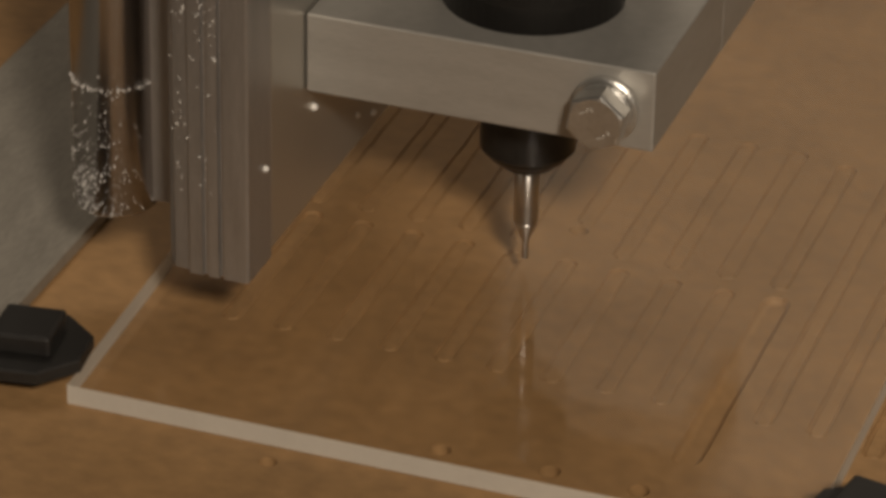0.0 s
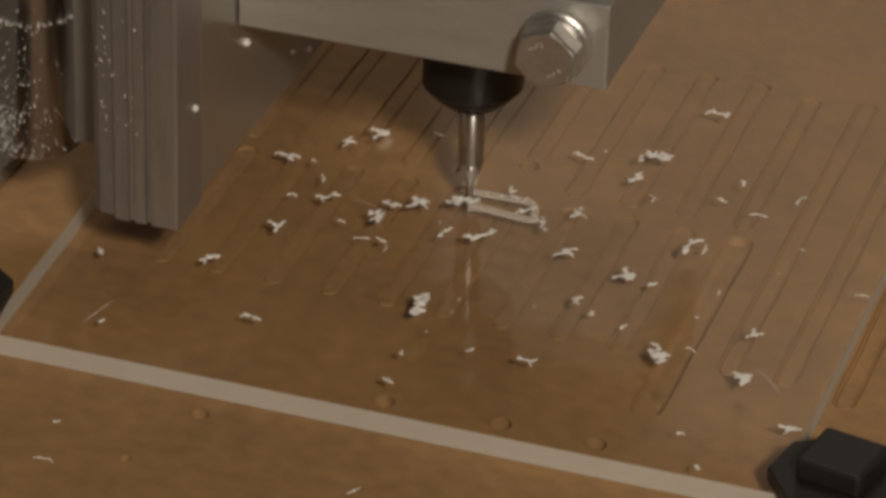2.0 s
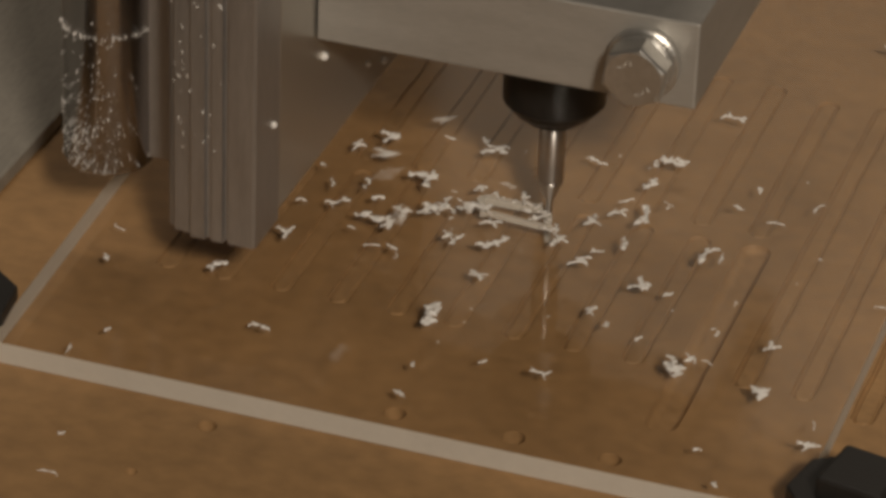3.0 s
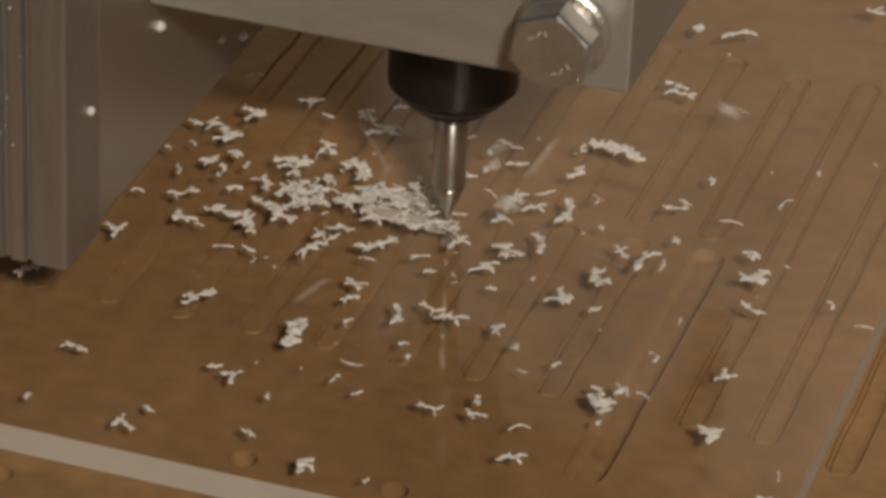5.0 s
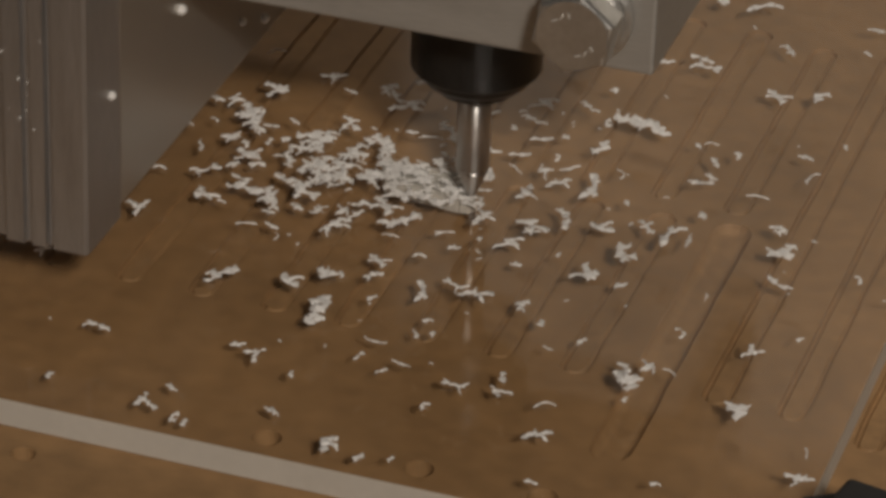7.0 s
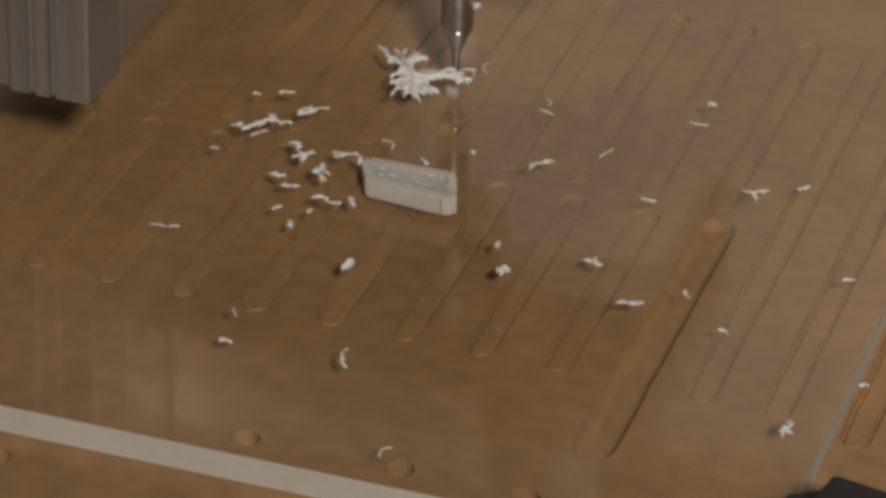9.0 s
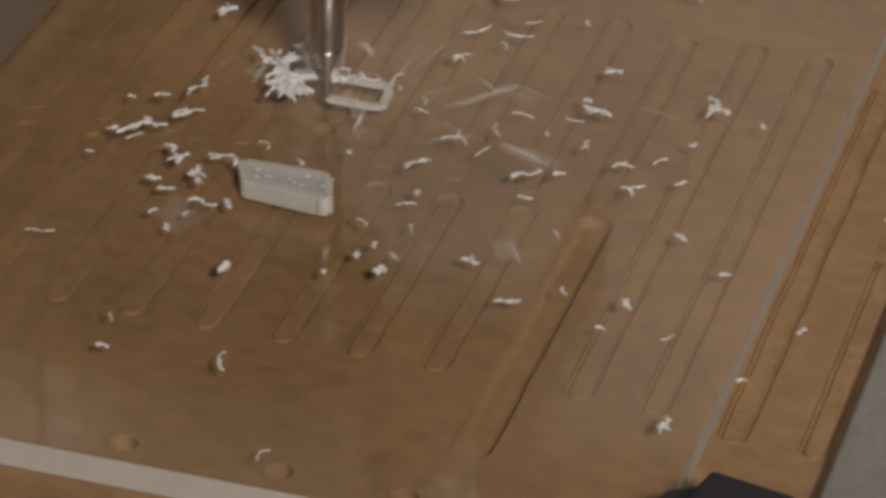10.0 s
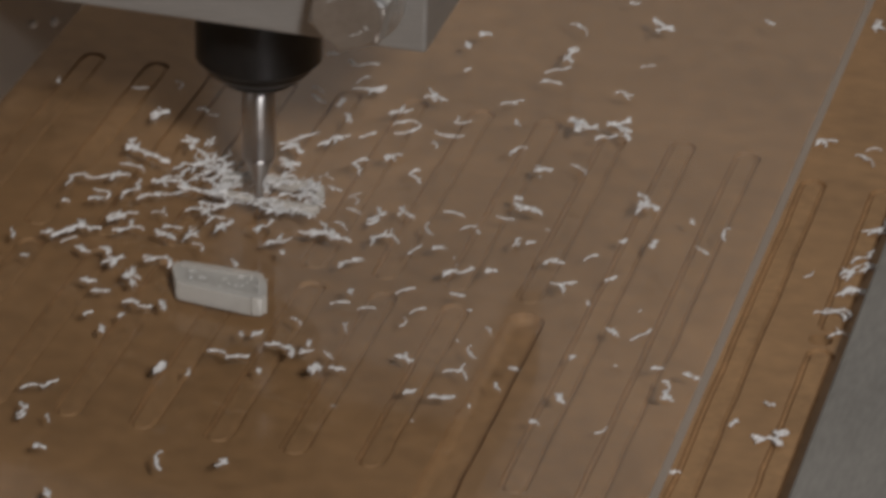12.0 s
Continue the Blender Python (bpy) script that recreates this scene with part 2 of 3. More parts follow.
# ---- the bed: a brown board with milled grooves and screw holes ----
def spoilboard():
    x0, x1, y0, y1 = -0.34, 0.26, -0.16, 0.62
    cuts = []  # outline at the top, then lower outlines with their depths
    def groove(x, y0, y1, w, depth):
        def inset(i):
            return stadium(x, y0 + i, y1 - i, w - 2 * i)
        if w > 0.006:  # the wide one: a round-bottomed trough
            steps = [(inset(0.0004), 0.5), (inset(0.0010), 0.85), (inset(0.0018), 1.0)]
        else:  # a deeper line all round, where the cutter dwelt, and a raised floor
            steps = [(inset(0.00018), 1.0), (inset(0.00065), 1.0), (inset(0.00110), 0.25)]
        cuts.append((inset(0.0), [(pts, depth * k) for pts, k in steps]))
    def hole(x, y, r, depth):
        cuts.append((ring(x, y, r), [(ring(x, y, r * 0.97), depth)]))
    for k in range(-7, 2):
        x = -0.0009 + 0.01335 * k
        groove(x, 0.0413, 0.0992, 0.0052, 0.0009)
        groove(x - 0.0022, 0.1170 if k == -2 else 0.1035,  # one begins past a screw hole
               0.1752, 0.0052, 0.0009)
    groove(0.0253, 0.0180, 0.1000, 0.0070, 0.0018)
    groove(0.0238, 0.1030, 0.1722, 0.0052, 0.0009)
    for x, y0_, y1_ in ((0.0371, 0.0408, 0.1744), (0.0499, 0.0406, 0.1736), (0.0640, 0.0362, 0.1665), (0.0774, 0.0362, 0.1036), (0.0774, 0.1094, 0.1665)):
        groove(x, y0_, y1_, 0.0052, 0.0009)
    hole(-0.0619, -0.0144, 0.0021, 0.0045)
    for x, y in ((-0.0275, 0.0044), (-0.0017, 0.0048), (0.0192, 0.0044), (-0.0302, 0.1138)):
        hole(x, y, 0.0025, 0.0120)
    hole(-0.0698, -0.0357, 0.0013, 0.005)
    hole(0.0764, 0.1065, 0.0022, 0.005)
    bm = bmesh.new()
    def loop_edges(pts, z):
        vs = [bm.verts.new((x, y, z)) for x, y in pts]
        return vs, [bm.edges.new((vs[i], vs[(i + 1) % len(vs)])) for i in range(len(vs))]
    outer, edges = loop_edges([(x0, y0), (x1, y0), (x1, y1), (x0, y1)], 0.0)
    holes = []
    for pts, steps in cuts:
        vs, es = loop_edges(pts, 0.0)
        edges += es
        holes.append((vs, steps))
    bmesh.ops.triangle_fill(bm, use_beauty=True, use_dissolve=False, edges=edges, normal=(0, 0, 1))
    for vs, steps in holes:
        k = len(vs)
        for pts, depth in steps:
            low = [bm.verts.new((x, y, -depth)) for x, y in pts]
            for i in range(k):
                bm.faces.new((vs[i], vs[(i + 1) % k], low[(i + 1) % k], low[i])).material_index = 1
            vs = low
        bm.faces.new(vs).material_index = 1
    low = [bm.verts.new((v.co.x, v.co.y, -0.018)) for v in outer]
    for i in range(4):
        bm.faces.new((outer[i], outer[(i + 1) % 4], low[(i + 1) % 4], low[i]))
    bm.faces.new(low)
    bmesh.ops.recalc_face_normals(bm, faces=bm.faces)
    ob = link("spoilboard", bm, (WOOD, GROOVE))
    tagged(ob, "brown hardboard machine bed with shallow milled grooves and screw holes", "machine bed")


def side_bar(x0, x1, label):
    bm = box(x0, -0.16, 0.0005, x1, 0.62, 0.0045, 0.0006)
    tagged(link("flat_bar", bm, ALU_FLAT), label, "metal bar", group="flat bars on the machine bed")


# ---- the clear sheet ----
T = 0.0051


def acrylic_sheet():
    # sawn by hand: its west edge runs slightly askew
    bm = prism([(-0.1139, -0.0079), (0.0607, -0.0079), (0.0607, 0.42), (-0.1310, 0.42)], 0.0002, T)
    bm.normal_update()
    for f in bm.faces:
        if abs(f.normal.z) < 0.5 and f.calc_area() > 1e-5:
            f.material_index = 1
    ob = link("acrylic_sheet", bm, (ACRYLIC, EDGE))
    ob.visible_shadow = False  # a clear pane lets the light through
    tagged(ob, "clear acrylic sheet with sawn whitish edges, clamped on the machine bed", "plastic sheet")


def clamp(x, y, turn, label):
    """A knob clamp: an octagonal washer plate with a square head on it, screwed through the bed beside the sheet."""
    ob = new("clamp")
    tagged(ob, label, "clamp", group="clamps on the sheet's corners")
    octagon = [(0.0150 * math.cos(math.pi / 8 + math.pi / 4 * i), 0.0150 * math.sin(math.pi / 8 + math.pi / 4 * i)) for i in range(8)]
    part("washer_plate", prism(octagon, T + 0.0002, T + 0.0034, 0.0005), PLASTIC, ob)
    part("head", box(-0.0072, -0.0072, T + 0.0034, 0.0072, 0.0072, T + 0.0088, 0.0009), PLASTIC, ob)
    part("screw", lathe([(0.0019, -0.01), (0.0019, T + 0.0004)], 12), ZINC, ob)
    ob.matrix_world = pose(x, y, 0, 0, 0, turn)
    return ob


# ---- the milling head: all of it travels with the tool; its origin is the cutter's tip ----
TIP0 = Vector((-0.0341, 0.0838, 0.0059))


def milling_head():
    head = new("milling_head")
    tagged(head, "aluminium milling head with black collet nut and slender steel cutter", "milling machine")
    def w(bm):
        return at(bm, Matrix.Translation(-TIP0))
    # spindle clamp block with its rounded corners
    block = part("clamp_block", w(box(-0.0798, 0.0558, 0.0556, 0.0045, 0.1120, 0.0757, 0.0005)), ALU, head, "square-edged aluminium spindle clamp block")
    part("side_cheek", w(box(-0.0010, 0.1121, 0.0556, 0.0045, 0.1500, 0.0757, 0.0005)), ALU, block)
    bolt_at = Matrix.Translation((-0.0070 + 0.0341, 0.0558 - 0.0838, 0.0650 - 0.0059)) @ pose(0, 0, 0, 90, 0, 0)
    hexagon = [(0.0073 * math.cos(math.pi / 3 * i + 0.35), 0.0073 * math.sin(math.pi / 3 * i + 0.35)) for i in range(6)]
    bolt = part("bolt", at(prism(hexagon, 0.0034, 0.0087, 0.0007), bolt_at), ZINC, block, "zinc-plated hexagon bolt")
    part("bolt_face", at(lathe([(0.0062, 0.0), (0.0060, 0.00025), (0.0002, 0.00028)], 36), bolt_at @ pose(0, 0, 0.0086)), ZINC, bolt)
    for u, v, a in ((-0.0030, 0.0022, 20), (-0.0018, 0.0030, 60), (-0.0006, 0.0034, 100), (0.0012, -0.0034, 15), (0.0024, -0.0028, 70), (0.0034, -0.0018, 120)):
        part("stamped_mark", at(box(-0.0005, -0.00012, 0.0, 0.0005, 0.00012, 0.00014), bolt_at @ pose(u, v, 0.00885, 0, 0, a)), STAMP, bolt)
    part("washer", at(lathe([(0.0078, 0.0002), (0.0080, 0.0005), (0.0080, 0.0016), (0.0076, 0.0019)], 40), bolt_at), ZINC, block)
    part("spring_washer", at(lathe([(0.0067, 0.0019), (0.0069, 0.0022), (0.0069, 0.0031), (0.0066, 0.0034)], 40), bolt_at), ZINC, block)
    # the spindle: neck, nut, shank and cutter
    part("spindle_body", at(lathe([(0.0215, 0.0690), (0.0215, 0.0760), (0.0245, 0.0780), (0.0245, 0.0800), (0.0320, 0.0860), (0.0335, 0.0900), (0.0335, 0.4200)], 56), Matrix.Translation((0, 0.0005, 0))), BLACK, head, "black spindle motor body", True)
    part("collet_nut", lathe([(0.0030, 0.0262), (0.0066, 0.0262), (0.0071, 0.0265), (0.0072, 0.0271), (0.0089, 0.0280), (0.0099, 0.0291), (0.0103, 0.0301), (0.0104, 0.0306), (0.0112, 0.0307), (0.0115, 0.0310), (0.0115, 0.0530)], 72), BLACK, head, "black collet nut")
    part("shank", lathe([(0.0030, 0.0105), (0.0030, 0.0300)], 32), STEEL, head, "bright steel shank", True)
    part("cutter", lathe([(0.0003, 0.0), (0.0008, 0.0002), (0.0008, 0.0048), (0.0012, 0.0058), (0.0027, 0.0096), (0.0030, 0.0105)], 24), STEEL, head, "slender steel cutter", True)
    # the carriage plate and its ribbed front profile
    part("carriage_plate", w(box(-0.0985, 0.0345, 0.0245, -0.0801, 0.1350, 0.4500, 0.0006)), ALU_PLATE, head, "flat aluminium carriage plate")
    rib = [(-0.1013, 0.0345), (-0.1013, 0.0250), (-0.1004, 0.0238), (-0.0995, 0.0236), (-0.0990, 0.0222), (-0.0950, 0.0219), (-0.0947, 0.0206), (-0.0915, 0.0204), (-0.0912, 0.0214), (-0.0902, 0.0214),
           (-0.0899, 0.0204), (-0.0875, 0.0204), (-0.0872, 0.0216), (-0.0864, 0.0216), (-0.0861, 0.0204), (-0.0806, 0.0204), (-0.0801, 0.0209), (-0.0801, 0.0345)]
    part("ribbed_profile", w(prism(rib, 0.0225, 0.4500)), ALU_DARK, head, "ribbed aluminium extrusion specked with white swarf")
    part("spacer", w(box(-0.1135, 0.0380, 0.0290, -0.0986, 0.0700, 0.4500, 0.0008)), ALU_DARK, head)
    part("guide_shaft", at(lathe([(0.0092, 0.0272), (0.0100, 0.0280), (0.0100, 0.4500)], 64), Matrix.Translation((-0.1212 + 0.0341, 0.0394 - 0.0838, -0.0059))), CHROME, head, "polished steel guide shaft dusted with swarf", True)
    # a slanting side panel that hangs out in front on an arm
    off = Vector((-0.0199, 0.0854, 0.0041))
    a, b = Vector((0.1000, -0.4250, 0.150)) - off, Vector((-0.0234, -0.2870, 0.450)) - off
    up = (b - a).normalized()
    side = Vector((-0.945, -0.326, 0))
    side = (side - up * side.dot(up)).normalized()
    back = up.cross(side)
    bm = bmesh.new()
    q = [[bm.verts.new(p + side * u + back * v) for u, v in ((0, 0), (0.06, 0), (0.06, 0.008), (0, 0.008))] for p in (a, b)]
    bm.faces.new(q[0][::-1])
    bm.faces.new(q[1])
    for i in range(4):
        bm.faces.new((q[0][i], q[0][(i + 1) % 4], q[1][(i + 1) % 4], q[1][i]))
    bmesh.ops.recalc_face_normals(bm, faces=bm.faces)
    bmesh.ops.bevel(bm, geom=bm.edges[:], offset=0.0012, segments=2, affect="EDGES", profile=0.5)
    part("side_panel", bm, PAINT, head, "slanting beige side panel")
    part("arm", w(box(-0.0980, -0.3100, 0.4300, -0.0700, 0.0400, 0.4500, 0.001)), ALU_DARK, head)
    # swarf that clings to the head
    rng = random.Random(11)
    def specks(place, count, small, large):
        bm = bmesh.new()
        for _ in range(count):
            r = rng.uniform(small, large)
            bmesh.ops.create_icosphere(bm, subdivisions=1, radius=r, matrix=Matrix.Translation(Vector(place()) - TIP0) @ Euler((rng.random() * 3, rng.random() * 3, rng.random() * 6)).to_matrix().to_4x4() @ Matrix.Diagonal((rng.uniform(0.8, 3.2), rng.uniform(0.4, 0.9), rng.uniform(0.3, 0.8), 1)))
        return bm
    def on_shaft():
        an = rng.gauss(-1.75, 0.55)
        z = 0.0275 + abs(rng.gauss(0, 0.012)) if rng.random() < 0.85 else rng.uniform(0.0275, 0.061)
        return (-0.1212 + 0.0101 * math.cos(an), 0.0394 + 0.0101 * math.sin(an), z)
    tagged(part("shaft_swarf", specks(on_shaft, 380, 0.00005, 0.00023), CHIP, head, "fine white swarf clinging to the shaft"), kind="stuff")
    tagged(part("shaft_ring", specks(lambda: (-0.1212 + 0.0101 * math.cos(a0 := rng.uniform(-3.1, -0.1)), 0.0394 + 0.0101 * math.sin(a0), 0.0605 + rng.gauss(0, 0.0002)), 70, 0.0001, 0.0003), CHIP, head, "line of swarf round the shaft"), kind="stuff")
    tagged(part("profile_swarf", specks(lambda: (rng.uniform(-0.0990, -0.0870), 0.0203, 0.04 + rng.random() ** 0.7 * 0.06), 70, 0.0001, 0.00032), CHIP, head, "white specks on the ribbed profile"), kind="stuff")
    for y, z, r in ((0.0305, 0.0475, 0.0008), (0.0609, 0.0490, 0.0010), (0.0780, 0.0450, 0.0007), (0.0900, 0.0330, 0.0008), (0.1010, 0.0285, 0.0009)):
        part("swarf_bead", at(lathe([(0.0002, -r), (r * 0.8, -r * 0.5), (r, 0.0), (r * 0.8, r * 0.6), (0.0002, r)], 10), Matrix.Translation(Vector((-0.0798, y, z)) - TIP0)), CHIP, head)
    return head


# ---- swarf ----
def strip(bm, rng, first, p, heading, length, width, steps, curl, thick):
    """A ragged, curling shaving: a closed skin of uneven width along a wandering line, from a first ring on."""
    ring0, faces = first, []
    lift, bend = rng.uniform(-0.1, 0.45), rng.uniform(-curl, curl)
    for i in range(1, steps + 1):
        k = i / steps
        d = Vector((math.cos(heading), math.sin(heading), lift * math.cos(3.0 * k)))
        p = p + d * (length / steps)
        side = Vector((-math.sin(heading), math.cos(heading), rng.uniform(-0.25, 0.25)))
        taper = 0.12 + 0.88 * min(1.0, 2.2 * (1 - k))
        a, b = width * taper * rng.choice((0.15, 0.35, 0.6, 1.1)), width * taper * rng.choice((0.15, 0.35, 0.6, 1.1))
        up = Vector((0, 0, thick * rng.uniform(0.35, 0.65)))
        ring1 = [bm.verts.new(q) for q in (p + side * a, p + up, p - side * b, p - up)]
        faces += [bm.faces.new((ring0[j], ring0[(j + 1) % 4], ring1[(j + 1) % 4], ring1[j])) for j in range(4)]
        ring0 = ring1
        heading += bend + rng.uniform(-0.4, 0.4)
    bm.faces.new(ring0)
    return faces


def swarf_mesh(seed, strips, length, width, steps=6, curl=0.35, thick=0.0005, branch=0.7):
    """One scrap of swarf in a single skin: a ragged strip out of whose sides further strips grow."""
    rng = random.Random(seed)
    bm = bmesh.new()
    turn = rng.uniform(0, 6.28)
    d, side = Vector((math.cos(turn), math.sin(turn), 0)), Vector((-math.sin(turn), math.cos(turn), 0))
    p = d * (-length / 2)
    first = [bm.verts.new(q) for q in (p + side * width * 0.2, p + Vector((0, 0, thick * 0.3)), p - side * width * 0.2, p - Vector((0, 0, thick * 0.3)))]
    bm.faces.new(first[::-1])
    faces = strip(bm, rng, first, p, turn, length * rng.uniform(0.8, 1.15), width, steps, curl, thick)
    for i in range(strips - 1):
        f = faces.pop(rng.randrange(len(faces)))
        vs, c, away = list(f.verts), f.calc_center_median(), f.normal.copy()
        bm.faces.remove(f)
        mid = sum((v.co for v in bm.verts), Vector()) / len(bm.verts)
        way = (c - mid) * 2.0 + Vector((rng.uniform(-1, 1), rng.uniform(-1, 1), 0)) * width
        faces += strip(bm, rng, vs, c, math.atan2(way.y, way.x) + rng.uniform(-0.8, 0.8), length * branch * rng.uniform(0.4, 1.1), width * rng.uniform(0.7, 1.1), max(3, steps - 2), curl, thick)
    low = min(v.co.z for v in bm.verts)
    for v in bm.verts:
        v.co.z -= low
    bmesh.ops.recalc_face_normals(bm, faces=bm.faces)
    me = bpy.data.meshes.new("swarf")
    bm.to_mesh(me)
    bm.free()
    me.materials.append(CHIP)
    return me


BIG = [swarf_mesh(300 + i, 11 + i % 5, 0.0026, 0.00120, 5, 0.40, 0.0005, 0.75) for i in range(9)]
CLUSTERS = [swarf_mesh(40 + i, 4 + i % 4, 0.0026, 0.00090, 5, 0.50, 0.0004, 0.75) for i in range(16)]
FLAKES = [swarf_mesh(160 + i, 1 + i % 3, 0.0018, 0.00080, 4, 0.5, 0.0003) for i in range(12)]
SLIVERS = [swarf_mesh(80 + i, 1 + (i % 3 == 0), 0.0034, 0.00040, 6, 0.14, 0.00025) for i in range(10)]
SPRIGS = [swarf_mesh(400 + i, 4 + i % 4, 0.0028, 0.00052, 6, 0.40, 0.0003, 0.8) for i in range(12)]
TUFTS = [swarf_mesh(440 + i, 12 + i % 4, 0.0028, 0.00064, 6, 0.35, 0.0005, 0.75) for i in range(6)]
CRUMBS = [swarf_mesh(220 + i, 7, 0.0019, 0.00130, 4, 0.2, 0.0009, 0.45) for i in range(4)]
NESTS = [swarf_mesh(95 + i, 80, 0.0026, 0.00060, 5, 0.30, 0.0008, 1.1) for i in range(2)]
STILL = {}


def swarf(mesh, x, y, turn, size=1.0, z=T):
    ob = new("shaving" if mesh in SLIVERS else "flake" if mesh in FLAKES else "swarf", mesh)
    kind = "thick ragged clump of white acrylic swarf" if mesh in BIG else "rounded crumb of white acrylic" if mesh in CRUMBS else "branching sprig of thin white acrylic shavings" if mesh in SPRIGS else "bushy tuft of thin white acrylic shavings" if mesh in TUFTS else "curled ragged strip of white acrylic swarf" if mesh in CLUSTERS else "tangled nest of white acrylic shavings" if mesh in NESTS else "thin white acrylic shaving" if mesh in SLIVERS else "small white acrylic flake"
    tagged(ob, kind + " thrown from the cutter", "swarf", group="shavings on the sheet" if mesh in SLIVERS else "flakes on the sheet" if mesh in FLAKES else "swarf on the sheet")
    ob.scale = (size, size, size)
    STILL[ob] = pose(x, y, z + 0.0001, 0, 0, turn)
    ob.matrix_world = STILL[ob] @ Matrix.Diagonal((size, size, size, 1))
    return ob


# ---- the cutter's way: loops round two slots, each in four passes ----
SLOT_A = [(-0.0343, 0.0832), (-0.0374, 0.0895), (-0.0212, 0.0897), (-0.0186, 0.0815)]
SLOT_B = [(-0.0384, 0.1176), (-0.0392, 0.1254), (-0.0208, 0.1254), (-0.0201, 0.1168)]
LEGS = (0.0, 0.22, 1.0, 1.15, 1.75)  # seconds into a loop at which it is at each corner


def on_loop(slot, s):
    s %= 2.0
    for i in range(4):
        if s <= LEGS[i + 1]:
            k = (s - LEGS[i]) / (LEGS[i + 1] - LEGS[i])
            (ax, ay), (bx, by) = slot[i], slot[(i + 1) % 4]
            return ax + (bx - ax) * k, ay + (by - ay) * k
    return slot[0]


def depth(s):
    """The tip's height in the pass that is under way s seconds after the start of a slot."""
    return T + 0.0012 - 0.0014 * (1 + int(s / 2.0))


def tip(t):
    """Where the cutter's tip is at t seconds."""
    if t < 7.64:
        s = max(0.0, t + 0.12 - 0.3 * max(0.0, 0.4 - t) - (0.08 if t < 1.8 or 2.2 < t < 3.6 else 0.0))
        return (*on_loop(SLOT_A, s), T + 0.0022 - 0.024 * t if t < 0.1 else depth(s))
    if t < 7.8:
        return (*SLOT_A[0], T - 0.0044 + (t - 7.64) / 0.16 * 0.0074)
    if t < 8.25:
        k = (t - 7.8) / 0.45
        return (SLOT_A[0][0] + (SLOT_B[0][0] - SLOT_A[0][0]) * k, SLOT_A[0][1] + (SLOT_B[0][1] - SLOT_A[0][1]) * k, T + 0.003)
    if t < 8.5:
        return (*SLOT_B[0], T + 0.003 - (t - 8.25) / 0.25 * 0.0032)
    return (*on_loop(SLOT_B, t - 8.5), depth(t - 8.5))


def milled_slot(slot, start, passes, label):
    """The frosted wall that the cutter leaves, pass by pass: short pieces that come up as the cutter goes by."""
    thing = new("milled_slot")
    tagged(thing, label, "slot")
    made = []
    for p in range(passes):
        for i in range(20):
            s0, s1 = 1.75 * i / 20, 1.75 * (i + 1) / 20
            if start + 2.0 * p + s0 > 11.85:
                continue
            (ax, ay), (bx, by) = on_loop(slot, s0 + 1e-4), on_loop(slot, s1 - 1e-4)
            d = Vector((bx - ax, by - ay, 0))
            ln = d.length
            n = 0.0008
            bm = box(0.0, -n, -0.00042, ln, n, 0.00042)
            ob = part("cut_wall", bm, FROST if p == 0 and passes < 4 else DUST, thing)
            rest = pose(ax, ay, T - 0.0004 - 0.00086 * p, 0, 0, math.degrees(math.atan2(d.y, d.x)))
            ob.matrix_basis = rest
            made.append((ob, rest, start + 2.0 * p + s0))
    if passes == 4:  # the scraped-out middle, milky with dust
        cx, cy = sum(p[0] for p in slot) / 4, sum(p[1] for p in slot) / 4
        for level, t in ((0, 5.9), (1, 6.6), (2, 7.3)):
            loop = [((x - cx) * 0.95, (y - cy) * 0.88) for x, y in slot]
            ob = part("pocket_floor", prism(loop[::-1], -0.0005, 0.0005), DUST, thing)
            rest = pose(cx, cy, T - 0.0007 - 0.0010 * level)
            ob.matrix_basis = rest
            made.append((ob, rest, t))
    return made


room()
spoilboard()
side_bar(-0.1985, -0.1405, "dull grey aluminium flat bar along the bed, dusted with swarf")
side_bar(0.0820, 0.1400, "dull grey aluminium flat bar with swarf against its edge")
acrylic_sheet()
clamp(-0.1278, 0.0020, 8, "black plastic clamp with octagonal plate over the sheet's corner")
clamp(0.0726, -0.0010, -12, "black plastic clamp with square head over the sheet's corner")
HEAD = milling_head()
SLOT_PIECES = milled_slot(SLOT_A, -0.12, 4, "frosted white slot milled into the clear sheet") + milled_slot(SLOT_B, 8.5, 2, "freshly milled white slot outline in the clear sheet")

# where the swarf comes to rest, in millimetres, by the stretch of work that throws it and by its shape
EARLY_CLUMPS = ((-64.4, 106.7), (-52.4, 70.9), (-46.4, 77.6), (-31.8, 38.5), (22.5, 35), (43.7, 31.7), (8.2, 64.1), (1.2, 119.3), (-36.3, 83.8),)
EARLY_CURLS = ((-65.2, 72.7), (-71.7, 57.3), (-27.5, 69), (-81.4, 37.6), (0.4, 49.7), (-63.5, 18.7), (-1.3, 22.8), (41, 50.4), (57.9, 15.7), (-7.3, 69), (-9.6, 87.6), (-4.9, 117), (-1.8, 109), (17.5, 82), (-20.1, 84.9), (-29.8, 78.8), (-81.4, 88.2), (-70.2, 100), (-50.4, 75.5), (-34.8, 68.4), (-17.5, 114.2), (6.1, 144.5), (32.5, 194.5), (-37.6, 91.8), (-27.2, 88.9), (-15.7, 80.3),)
EARLY_FLAKES = ((-51.4, 111.9), (-73.2, 72), (-47.2, 60), (-14.4, 22.8), (-25.9, 4), (5.4, 46.4), (13.3, 43.3), (14.4, 62.9), (21.2, 114.9), (18.1, 105.3), (-27.8, 15.8), (-92, 4.8), (43.6, -4.6), (36.5, 6.9), (-62.6, 85.6), (-59, 64.6), (-74.5, 89.2), (-104, 32.4), (-117.2, 24),)
